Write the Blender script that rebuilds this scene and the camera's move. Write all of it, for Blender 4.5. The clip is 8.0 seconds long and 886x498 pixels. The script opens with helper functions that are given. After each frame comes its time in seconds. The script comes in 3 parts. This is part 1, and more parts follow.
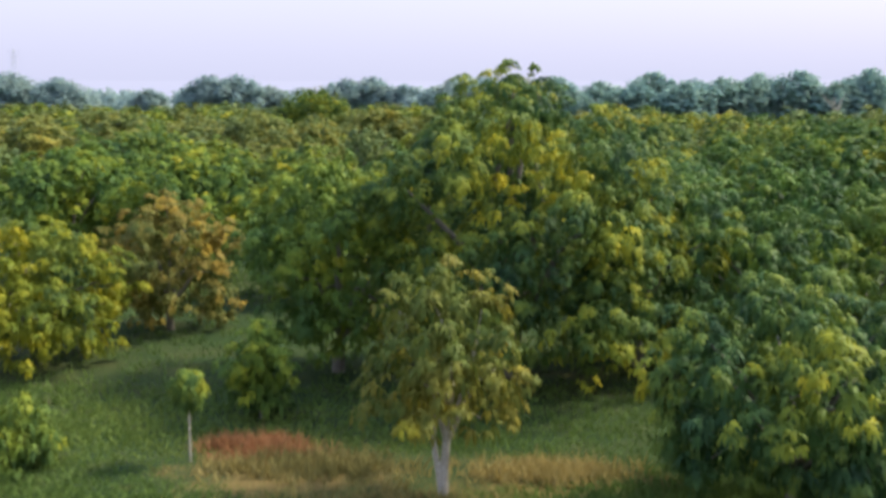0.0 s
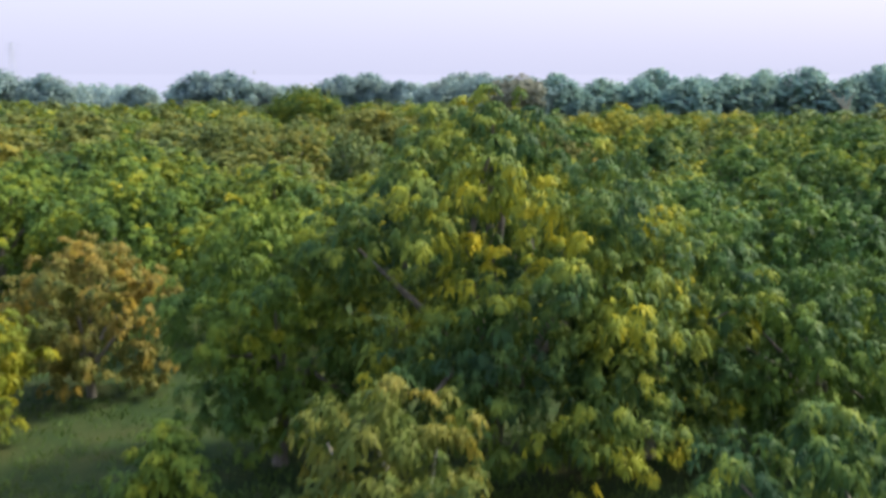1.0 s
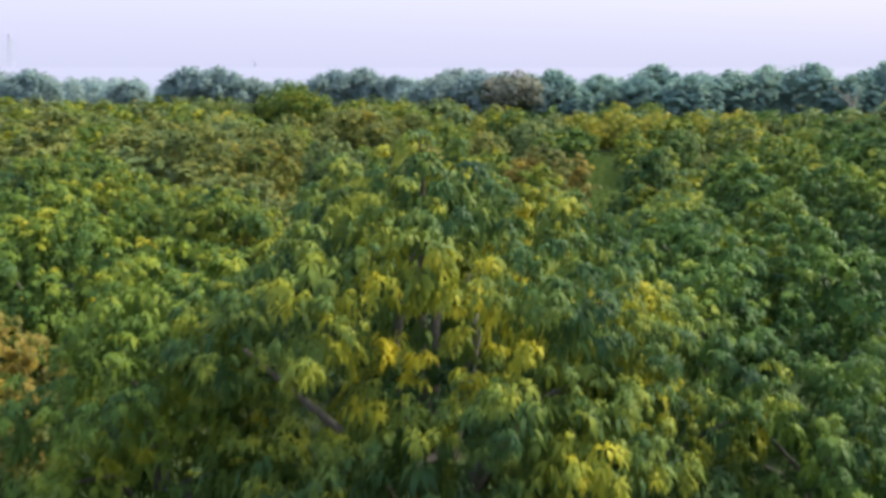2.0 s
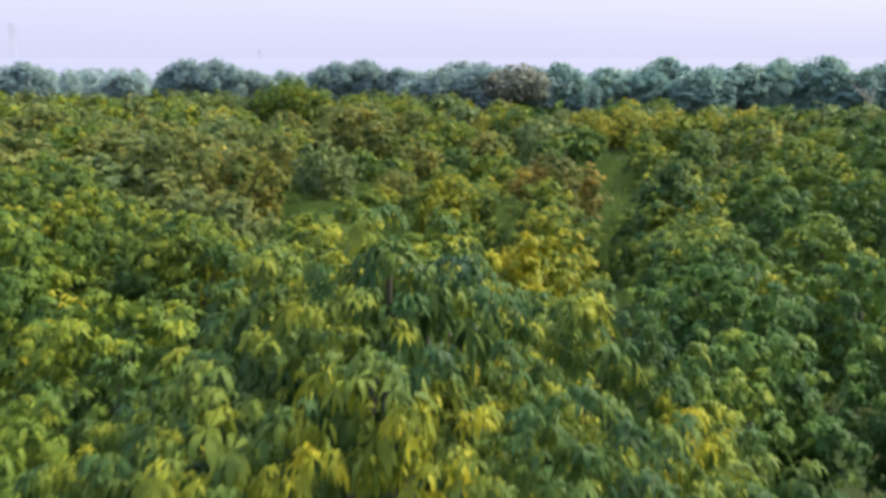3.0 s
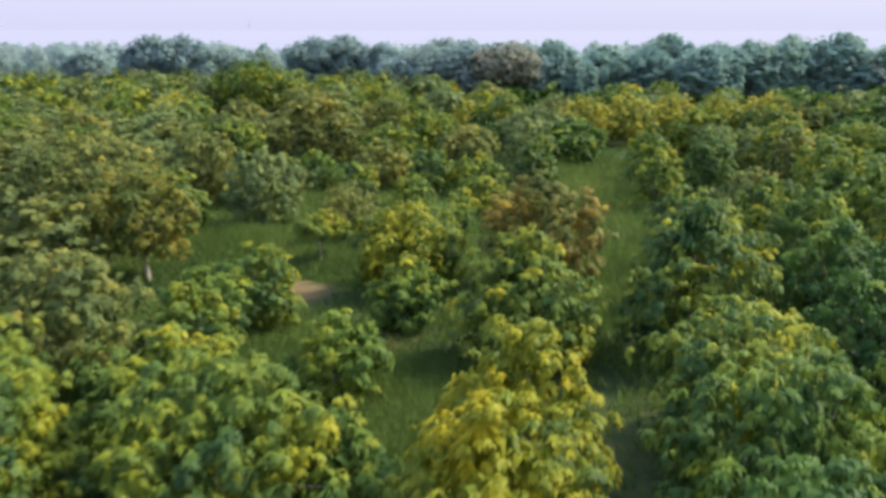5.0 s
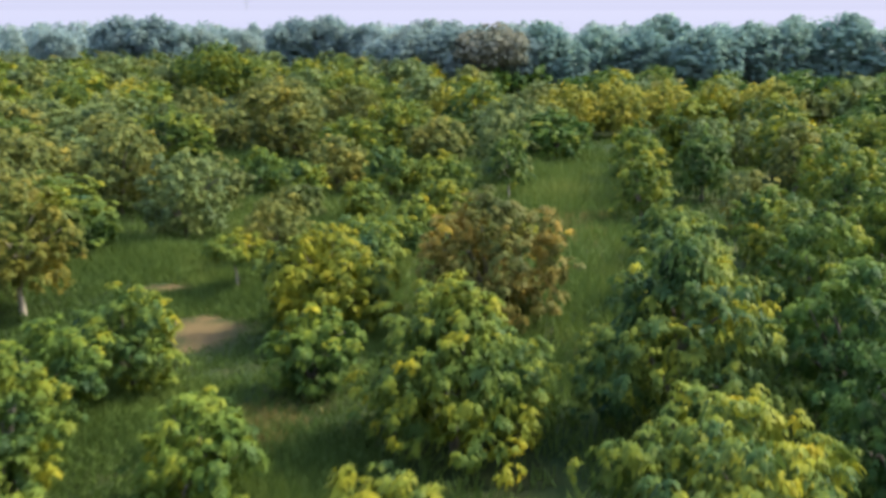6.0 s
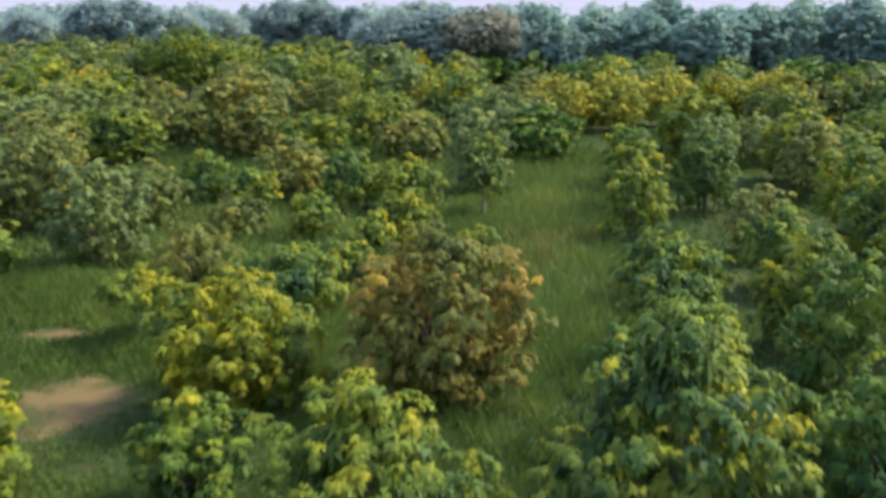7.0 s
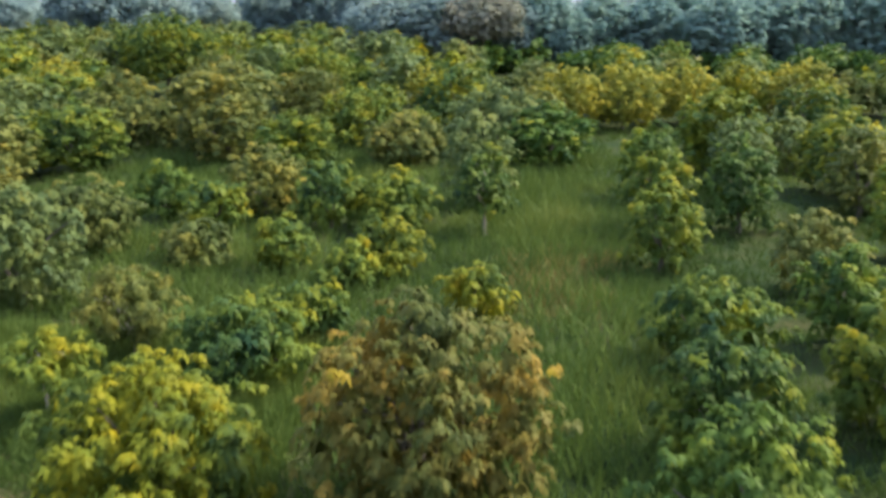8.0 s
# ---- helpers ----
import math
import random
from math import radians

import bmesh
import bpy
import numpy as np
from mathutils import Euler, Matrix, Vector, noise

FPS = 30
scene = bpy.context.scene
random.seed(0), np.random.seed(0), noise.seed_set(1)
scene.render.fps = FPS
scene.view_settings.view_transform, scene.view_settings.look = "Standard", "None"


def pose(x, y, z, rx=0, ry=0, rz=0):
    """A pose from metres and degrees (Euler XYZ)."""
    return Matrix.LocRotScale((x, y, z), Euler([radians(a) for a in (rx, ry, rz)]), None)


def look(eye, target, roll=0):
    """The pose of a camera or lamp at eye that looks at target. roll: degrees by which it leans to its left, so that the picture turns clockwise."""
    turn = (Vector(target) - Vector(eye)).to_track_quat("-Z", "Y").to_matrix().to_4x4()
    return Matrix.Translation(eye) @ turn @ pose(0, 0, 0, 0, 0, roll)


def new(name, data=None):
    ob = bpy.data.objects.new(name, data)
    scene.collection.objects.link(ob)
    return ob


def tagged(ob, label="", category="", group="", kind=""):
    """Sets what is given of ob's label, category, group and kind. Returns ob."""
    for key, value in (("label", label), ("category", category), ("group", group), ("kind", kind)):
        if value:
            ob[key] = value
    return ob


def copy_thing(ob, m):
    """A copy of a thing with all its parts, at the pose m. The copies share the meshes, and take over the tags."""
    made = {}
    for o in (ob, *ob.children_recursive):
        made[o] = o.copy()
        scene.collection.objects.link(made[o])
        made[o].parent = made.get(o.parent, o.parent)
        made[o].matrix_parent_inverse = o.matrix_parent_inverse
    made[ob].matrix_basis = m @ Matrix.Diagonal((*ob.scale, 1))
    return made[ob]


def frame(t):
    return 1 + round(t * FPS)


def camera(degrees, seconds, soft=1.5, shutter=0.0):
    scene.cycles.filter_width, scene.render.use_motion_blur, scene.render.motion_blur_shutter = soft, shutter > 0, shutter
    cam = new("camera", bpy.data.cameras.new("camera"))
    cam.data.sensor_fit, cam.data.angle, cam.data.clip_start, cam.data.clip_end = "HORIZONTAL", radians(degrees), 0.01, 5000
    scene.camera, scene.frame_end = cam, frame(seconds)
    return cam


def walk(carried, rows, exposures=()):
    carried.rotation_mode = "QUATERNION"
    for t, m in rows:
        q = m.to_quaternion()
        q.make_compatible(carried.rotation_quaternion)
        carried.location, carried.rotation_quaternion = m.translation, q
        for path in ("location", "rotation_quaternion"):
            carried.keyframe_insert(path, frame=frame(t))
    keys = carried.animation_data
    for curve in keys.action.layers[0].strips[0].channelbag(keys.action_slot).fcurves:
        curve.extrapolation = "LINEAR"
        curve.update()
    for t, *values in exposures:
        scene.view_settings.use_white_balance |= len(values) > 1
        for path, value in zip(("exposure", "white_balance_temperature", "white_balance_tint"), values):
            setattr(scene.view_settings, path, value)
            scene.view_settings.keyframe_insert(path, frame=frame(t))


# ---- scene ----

# ---------------------------------------------------------------- camera
cam = camera(46.7, 8.0, soft=3.5, shutter=0.5)
ROWS = [
    (0.0, 0.068, -0.012, 6.473, 0.06, -8.76),
    (0.5, 0.326, 2.190, 6.754, 0.09, -8.96),
    (1.0, 0.745, 4.575, 7.159, 0.13, -9.18),
    (1.5, 1.285, 6.787, 7.514, 0.12, -9.41),
    (2.0, 1.911, 8.821, 7.893, 0.25, -9.66),
    (3.5, 2.217, 15.552, 8.716, 0.58, -10.58),
    (4.0, 2.324, 18.395, 8.906, 0.42, -10.91),
    (4.5, 2.731, 21.314, 9.166, 0.20, -11.33),
    (6.0, 5.677, 31.440, 9.542, 0.23, -12.96),
    (6.5, 6.528, 34.601, 9.642, 0.25, -13.48),
    (7.0, 7.228, 38.011, 9.760, 0.33, -14.03),
    (7.5, 7.516, 41.116, 9.864, 0.43, -14.52),
    (8.0, 7.473, 44.478, 9.892, 0.39, -14.96),
]
walk(cam, [(t, pose(x, y, z, 90 + pitch, 0, yaw)) for t, x, y, z, yaw, pitch in ROWS])

# ---------------------------------------------------------------- light
SUN_UP, SUN_ROUND = 45.0, 70.0
world = bpy.data.worlds.new("hazy_sky")
scene.world = world
world.use_nodes = True
wn, wl = world.node_tree.nodes, world.node_tree.links
wn.clear()
sky = wn.new("ShaderNodeTexSky")
sky.sky_type, sky.sun_disc = "NISHITA", False
sky.sun_elevation, sky.sun_rotation = radians(SUN_UP), radians(SUN_ROUND)
sky.air_density, sky.dust_density, sky.ozone_density = 1.5, 6.0, 2.0
sky_bg = wn.new("ShaderNodeBackground")
sky_bg.inputs["Strength"].default_value = 0.05
veil = wn.new("ShaderNodeBackground")
# bright haze: pale lavender at the horizon, bluer and stronger overhead to fill shadows
up, height, lift = wn.new("ShaderNodeTexCoord"), wn.new("ShaderNodeSeparateXYZ"), wn.new("ShaderNodeMath")
lift.operation, lift.use_clamp = "MULTIPLY_ADD", False
lift.inputs[1].default_value, lift.inputs[2].default_value = 0.50, 0.675
level = wn.new("ShaderNodeMath")
level.operation = "MAXIMUM"
level.inputs[1].default_value = 0.3
wl.new(up.outputs["Generated"], height.inputs[0])
haze = wn.new("ShaderNodeValToRGB")
haze.color_ramp.elements[0].position, haze.color_ramp.elements[0].color = 0.12, (0.715, 0.735, 0.985, 1)
haze.color_ramp.elements[1].position, haze.color_ramp.elements[1].color = 0.75, (0.42, 0.59, 0.98, 1)
wl.new(height.outputs["Z"], haze.inputs["Fac"])
wl.new(haze.outputs["Color"], veil.inputs["Color"])
wl.new(height.outputs["Z"], lift.inputs[0])
wl.new(lift.outputs[0], level.inputs[0])
wl.new(level.outputs[0], veil.inputs["Strength"])
both = wn.new("ShaderNodeAddShader")
world_out = wn.new("ShaderNodeOutputWorld")
wl.new(sky.outputs["Color"], sky_bg.inputs["Color"])
wl.new(sky_bg.outputs[0], both.inputs[0])
wl.new(veil.outputs[0], both.inputs[1])
wl.new(both.outputs[0], world_out.inputs["Surface"])

sun = new("sun", bpy.data.lights.new("sun", "SUN"))
sun.data.energy, sun.data.angle, sun.data.color = 5.2, radians(8), (1.0, 0.93, 0.76)
s_az = radians(SUN_ROUND)
sun_from = Vector((math.sin(s_az) * math.cos(radians(SUN_UP)), math.cos(s_az) * math.cos(radians(SUN_UP)), math.sin(radians(SUN_UP))))
sun.matrix_world = look(sun_from * 100, (0, 0, 0))
scene.view_settings.exposure = 0.50


# ---------------------------------------------------------------- materials
def material(name):
    m = bpy.data.materials.new(name)
    m.use_nodes = True
    m.node_tree.nodes.clear()
    return m, m.node_tree.nodes, m.node_tree.links


def ramp(nodes, stops):
    r = nodes.new("ShaderNodeValToRGB")
    e = r.color_ramp.elements
    while len(e) < len(stops):
        e.new(0.5)
    for k, (p, c) in enumerate(stops):
        e[k].position, e[k].color = p, (*c, 1)
    return r


def math_node(nodes, links, op, a, b):
    n = nodes.new("ShaderNodeMath")
    n.operation = op
    for k, v in enumerate((a, b)):
        if isinstance(v, (int, float)):
            n.inputs[k].default_value = v
        else:
            links.new(v, n.inputs[k])
    return n.outputs[0]


def noise_node(nodes, links, coords, scale, detail=3.0, rough=0.55):
    n = nodes.new("ShaderNodeTexNoise")
    n.inputs["Scale"].default_value, n.inputs["Detail"].default_value, n.inputs["Roughness"].default_value = scale, detail, rough
    links.new(coords, n.inputs["Vector"])
    return n.outputs["Fac"]


def leaf_material(name, stops, patch=0.55, through_light=0.30, gloss=0.55, vary=1.0):
    """Leaves: each whorl has its own shade, and whole boughs differ."""
    m, n, l = material(name)
    geo, info, tc = n.new("ShaderNodeNewGeometry"), n.new("ShaderNodeObjectInfo"), n.new("ShaderNodeTexCoord")
    shift = n.new("ShaderNodeVectorMath")
    shift.operation = "ADD"
    l.new(tc.outputs["Object"], shift.inputs[0])
    l.new(math_node(n, l, "MULTIPLY", info.outputs["Random"], 90.0), shift.inputs[1])
    bough = noise_node(n, l, shift.outputs[0], patch, 2.0)
    tuft = n.new("ShaderNodeAttribute")
    tuft.attribute_name = "tuft"
    f = math_node(n, l, "MULTIPLY", math_node(n, l, "SUBTRACT", geo.outputs["Random Per Island"], 0.5), 0.24 * vary)
    f = math_node(n, l, "ADD", f, math_node(n, l, "MULTIPLY", math_node(n, l, "SUBTRACT", bough, 0.5), 1.5))
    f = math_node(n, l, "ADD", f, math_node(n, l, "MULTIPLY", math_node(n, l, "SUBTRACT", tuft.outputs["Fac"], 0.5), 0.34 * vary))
    f = math_node(n, l, "ADD", f, math_node(n, l, "MULTIPLY", info.outputs["Random"], 0.16))
    f = math_node(n, l, "ADD", f, 0.41)
    col = ramp(n, stops)
    l.new(f, col.inputs["Fac"])
    b = n.new("ShaderNodeBsdfPrincipled")
    b.inputs["Roughness"].default_value = gloss
    b.inputs["Specular IOR Level"].default_value = 0.12
    l.new(col.outputs["Color"], b.inputs["Base Color"])
    tr = n.new("ShaderNodeBsdfTranslucent")
    l.new(col.outputs["Color"], tr.inputs["Color"])
    mix = n.new("ShaderNodeMixShader")
    mix.inputs[0].default_value = through_light
    l.new(b.outputs[0], mix.inputs[1])
    l.new(tr.outputs[0], mix.inputs[2])
    out = n.new("ShaderNodeOutputMaterial")
    l.new(mix.outputs[0], out.inputs["Surface"])
    return m


LEAF = {
    "green": leaf_material("green_mango_leaf", [(0.0, (0.031, 0.070, 0.023)), (0.35, (0.074, 0.133, 0.027)), (0.6, (0.139, 0.200, 0.027)), (0.82, (0.261, 0.282, 0.025)), (1.0, (0.404, 0.346, 0.024))]),
    "dark": leaf_material("deep_green_mango_leaf", [(0.0, (0.029, 0.068, 0.024)), (0.4, (0.063, 0.127, 0.028)), (0.68, (0.119, 0.192, 0.030)), (0.88, (0.224, 0.267, 0.029)), (1.0, (0.342, 0.324, 0.028))]),
    "yellow": leaf_material("yellow_green_mango_leaf", [(0.0, (0.032, 0.074, 0.029)), (0.3, (0.081, 0.137, 0.029)), (0.55, (0.156, 0.203, 0.026)), (0.8, (0.272, 0.273, 0.021)), (1.0, (0.394, 0.320, 0.016))]),
    "lime": leaf_material("lime_yellow_mango_leaf", [(0.0, (0.037, 0.075, 0.026)), (0.2, (0.084, 0.129, 0.026)), (0.4, (0.162, 0.196, 0.021)), (0.66, (0.273, 0.258, 0.016)), (0.95, (0.389, 0.306, 0.012))]),
    "flush": leaf_material("flushing_mango_leaf", [(0.0, (0.028, 0.065, 0.030)), (0.32, (0.061, 0.118, 0.031)), (0.52, (0.146, 0.193, 0.031)), (0.73, (0.303, 0.308, 0.027)), (0.95, (0.478, 0.388, 0.022))]),
    # dark ends of olive and grey are raised to stand in for haze
    "olive": leaf_material("olive_mango_leaf", [(0.0, (0.062, 0.089, 0.031)), (0.35, (0.121, 0.153, 0.040)), (0.6, (0.194, 0.204, 0.045)), (0.85, (0.284, 0.250, 0.045)), (1.0, (0.369, 0.295, 0.042))]),
    "brown": leaf_material("bronze_mango_leaf", [(0.0, (0.054, 0.076, 0.022)), (0.25, (0.113, 0.132, 0.031)), (0.48, (0.178, 0.163, 0.035)), (0.7, (0.266, 0.189, 0.035)), (0.86, (0.358, 0.239, 0.032)), (1.0, (0.405, 0.306, 0.028))]),
    "grey": leaf_material("grey_green_leaf", [(0.0, (0.064, 0.101, 0.043)), (0.4, (0.123, 0.172, 0.055)), (0.7, (0.187, 0.228, 0.062)), (1.0, (0.264, 0.274, 0.063))]),
    "gold": leaf_material("golden_leaf", [(0.0, (0.109, 0.144, 0.032)), (0.3, (0.231, 0.247, 0.036)), (0.6, (0.384, 0.344, 0.037)), (1.0, (0.569, 0.429, 0.033))]),
    # dry rusty leaves, paled so that the colour also carries distance haze
    "dry": leaf_material("hazed_dry_rusty_leaf", [(0.0, (0.209, 0.233, 0.174)), (0.4, (0.268, 0.276, 0.201)), (0.7, (0.320, 0.303, 0.218)), (1.0, (0.388, 0.324, 0.229))], patch=0.3, vary=0.5, gloss=0.9),
    "young": leaf_material("young_bronze_leaf", [(0.0, (0.044, 0.073, 0.019)), (0.3, (0.097, 0.130, 0.025)), (0.55, (0.163, 0.168, 0.029)), (0.78, (0.246, 0.202, 0.030)), (1.0, (0.367, 0.320, 0.025))]),
    # wood and mist: distance haze put into pale, bluish, low-contrast leaf colours
    "wood": leaf_material("hazed_blue_forest_leaf", [(0.0, (0.232, 0.368, 0.337)), (0.4, (0.285, 0.414, 0.370)), (0.75, (0.341, 0.458, 0.372)), (1.0, (0.413, 0.489, 0.353))], patch=0.25, vary=0.2, through_light=0.6, gloss=0.95),
    "mist": leaf_material("hazed_grey_forest_leaf", [(0.0, (0.279, 0.388, 0.389)), (0.4, (0.319, 0.419, 0.399)), (0.75, (0.348, 0.429, 0.382)), (1.0, (0.397, 0.436, 0.361))], patch=0.2, vary=0.15, through_light=0.6, gloss=0.95),
}


def bark_material(name, tone):
    m, n, l = material(name)
    tc = n.new("ShaderNodeTexCoord")
    f = noise_node(n, l, tc.outputs["Object"], 14.0, 5.0, 0.7)
    col = ramp(n, [(p, tuple(tone * v for v in c)) for p, c in ((0.25, (0.22, 0.18, 0.13)), (0.55, (0.42, 0.37, 0.29)), (0.8, (0.55, 0.51, 0.43)))])
    l.new(f, col.inputs["Fac"])
    b = n.new("ShaderNodeBsdfPrincipled")
    b.inputs["Roughness"].default_value = 0.9
    l.new(col.outputs["Color"], b.inputs["Base Color"])
    bump = n.new("ShaderNodeBump")
    bump.inputs["Strength"].default_value, bump.inputs["Distance"].default_value = 0.6, 0.02
    l.new(f, bump.inputs["Height"])
    l.new(bump.outputs[0], b.inputs["Normal"])
    out = n.new("ShaderNodeOutputMaterial")
    l.new(b.outputs[0], out.inputs["Surface"])
    return m


def ground_material(patches):
    """Weedy grass over brown soil, with bare patches of sand and reddish litter (x, y, half width, half depth, colour)."""
    m, n, l = material("weedy_ground")
    tc = n.new("ShaderNodeTexCoord")
    pos = tc.outputs["Object"]
    big, mid, fine = noise_node(n, l, pos, 0.12, 3.0), noise_node(n, l, pos, 0.9, 4.0), noise_node(n, l, pos, 14.0, 4.0, 0.7)
    f = math_node(n, l, "ADD", math_node(n, l, "MULTIPLY", big, 0.45), math_node(n, l, "MULTIPLY", mid, 0.45))
    f = math_node(n, l, "ADD", f, math_node(n, l, "MULTIPLY", fine, 0.2))
    col = ramp(n, [(0.36, (0.014, 0.032, 0.012)), (0.50, (0.030, 0.052, 0.016)), (0.62, (0.050, 0.060, 0.020)), (0.74, (0.092, 0.076, 0.030))])
    l.new(f, col.inputs["Fac"])
    now = col.outputs["Color"]
    xyz = n.new("ShaderNodeSeparateXYZ")
    l.new(pos, xyz.inputs[0])
    for x, y, a, b, c in patches:
        u = math_node(n, l, "DIVIDE", math_node(n, l, "SUBTRACT", xyz.outputs[0], x), a)
        v = math_node(n, l, "DIVIDE", math_node(n, l, "SUBTRACT", xyz.outputs[1], y), b)
        d = math_node(n, l, "ADD", math_node(n, l, "MULTIPLY", u, u), math_node(n, l, "MULTIPLY", v, v))
        d = math_node(n, l, "ADD", d, math_node(n, l, "MULTIPLY", math_node(n, l, "SUBTRACT", mid, 0.5), 4.6))
        d = math_node(n, l, "ADD", d, math_node(n, l, "MULTIPLY", math_node(n, l, "SUBTRACT", fine, 0.5), 3.6))
        edge = ramp(n, [(0.1, (0.9, 0.9, 0.9)), (1.0, (0, 0, 0))])
        l.new(d, edge.inputs["Fac"])
        mix = n.new("ShaderNodeMixRGB")
        l.new(edge.outputs["Color"], mix.inputs["Fac"])
        l.new(now, mix.inputs["Color1"])
        mix.inputs["Color2"].default_value = (*c, 1)
        now = mix.outputs["Color"]
    b = n.new("ShaderNodeBsdfPrincipled")
    b.inputs["Roughness"].default_value = 0.95
    b.inputs["Specular IOR Level"].default_value = 0.1
    l.new(now, b.inputs["Base Color"])
    bump = n.new("ShaderNodeBump")
    bump.inputs["Strength"].default_value, bump.inputs["Distance"].default_value = 0.8, 0.06
    l.new(fine, bump.inputs["Height"])
    l.new(bump.outputs[0], b.inputs["Normal"])
    out = n.new("ShaderNodeOutputMaterial")
    l.new(b.outputs[0], out.inputs["Surface"])
    return m


BARK, PALE_BARK = bark_material("grey_brown_bark", 0.40), bark_material("pale_bark", 1.0)
SAND, RED, STRAW = (0.165, 0.112, 0.050), (0.204, 0.081, 0.034), (0.170, 0.115, 0.038)
GROUND = ground_material([
    (-2.0, 61.6, 1.8, 2.1, SAND), (-4.2, 66.6, 1.4, 0.8, SAND), (-2.0, 64.6, 0.9, 0.9, SAND), (-3.6, 72.6, 1.3, 0.9, SAND), (-2.9, 58.4, 1.5, 0.5, SAND), (1.2, 54.0, 1.1, 1.2, STRAW),
    (-2.6, 16.7, 2.2, 1.0, STRAW), (2.4, 16.0, 2.2, 1.1, STRAW), (-0.8, 15.0, 2.8, 0.9, STRAW), (-3.4, 18.0, 1.2, 0.7, RED), (11.6, 79.5, 1.8, 1.4, STRAW),
])
GRASS = leaf_material("tall_grass_blade", [(0.0, (0.065, 0.111, 0.028)), (0.45, (0.118, 0.176, 0.037)), (0.8, (0.190, 0.224, 0.052)), (1.0, (0.290, 0.240, 0.070))], patch=0.15, gloss=0.6)
STRAW_BLADE = leaf_material("dry_straw_blade", [(0.0, (0.160, 0.150, 0.050)), (0.5, (0.300, 0.235, 0.080)), (1.0, (0.440, 0.330, 0.120))], patch=0.4, gloss=0.8)
RUST_LEAF = leaf_material("rusty_weed_leaf", [(0.0, (0.150, 0.120, 0.045)), (0.5, (0.300, 0.150, 0.065)), (1.0, (0.420, 0.190, 0.085))], patch=0.6, gloss=0.8)


# ---------------------------------------------------------------- mesh helpers
def mesh_from(name, verts, tris, mat, smooth=False, tuft=None):
    me = bpy.data.meshes.new(name)
    verts, tris = np.asarray(verts, np.float32), np.asarray(tris, np.int32)
    me.vertices.add(len(verts))
    me.vertices.foreach_set("co", verts.ravel())
    me.loops.add(tris.size)
    me.loops.foreach_set("vertex_index", tris.ravel())
    me.polygons.add(len(tris))
    me.polygons.foreach_set("loop_start", np.arange(0, tris.size, 3, dtype=np.int32))
    if smooth:
        me.polygons.foreach_set("use_smooth", np.ones(len(tris), bool))
    me.materials.append(mat)
    me.update(calc_edges=True)
    me.validate()
    if tuft is not None:
        me.attributes.new("tuft", "FLOAT", "POINT").data.foreach_set("value", np.asarray(tuft, np.float32))
    return me


def unit(v):
    return v / np.maximum(np.linalg.norm(v, axis=-1, keepdims=True), 1e-9)


def whorls(rng, at, axis, length, leaves, droop, fine, wide=0.105):
    """Rosettes of drooping leaves at the points, each joined at its own centre: leaves of four, two or one triangles for fine 0, 1, 2. Returns vertices, triangles and the vertices of one whorl."""
    n, k = len(at), leaves
    length = length * np.where(np.linalg.norm(axis, axis=1) > 5, 1.7, 1.0)
    axis = unit(axis)
    side = unit(np.cross(axis, rng.normal(size=(n, 3))))
    other = np.cross(axis, side)
    phi = (np.arange(k) / k * 2 * np.pi)[None, :] + rng.uniform(0, 6.3, (n, 1)) + rng.normal(0, 0.25, (n, k))
    lift = rng.uniform(0.0, 0.9, (n, k))[..., None]
    out = unit(np.cos(phi)[..., None] * side[:, None] + np.sin(phi)[..., None] * other[:, None] + lift * axis[:, None])
    long = (length[:, None] * rng.uniform(0.7, 1.2, (n, k)))[..., None]
    across = unit(np.cross(out, axis[:, None] + 0.25 * rng.normal(size=(n, k, 3))))
    fall = np.array([0, 0, -1.0])
    base = at[:, None]
    p1 = base + unit(out + fall * droop * 0.25) * long * 0.42
    p2 = p1 + unit(out + fall * droop) * long * 0.30
    tip = p2 + unit(out + fall * droop * 2.2) * long * 0.34
    w = long * wide
    if fine == 0:
        leaf = np.stack([p1 - across * w, p1 + across * w, p2 - across * w * 0.85, p2 + across * w * 0.85, tip], 2)
        pat = np.array([[-1, 1, 0], [0, 1, 3], [0, 3, 2], [2, 3, 4]])
    elif fine == 1:
        leaf = np.stack([p1 - across * w * 1.35, p1 + across * w * 1.35, tip], 2)
        pat = np.array([[-1, 1, 0], [0, 1, 2]])
    else:
        leaf = np.stack([p2 - across * w * 1.5, p2 + across * w * 1.5], 2)
        pat = np.array([[-1, 1, 0]])
    q = leaf.shape[2]
    verts = np.concatenate([at[:, None], leaf.reshape(n, k * q, 3)], 1)
    tris = np.where(pat[None] < 0, 0, 1 + np.arange(k)[:, None, None] * q + pat[None])
    tris = tris.reshape(1, -1, 3) + (np.arange(n) * (1 + k * q))[:, None, None]
    return verts.reshape(-1, 3), tris.reshape(-1, 3), 1 + k * q


def spread_out(rng, m):
    """m directions spread evenly over a sphere, a little disturbed and turned at random."""
    k = np.arange(m) + 0.5
    z, a = 1 - 2 * k / m, k * 2.39996 + rng.uniform(0, 6.3)
    flat = np.sqrt(np.maximum(1 - z * z, 0))
    return unit(np.stack([flat * np.cos(a), flat * np.sin(a), z], 1) + rng.normal(0, 1.0 / math.sqrt(m), (m, 3)))


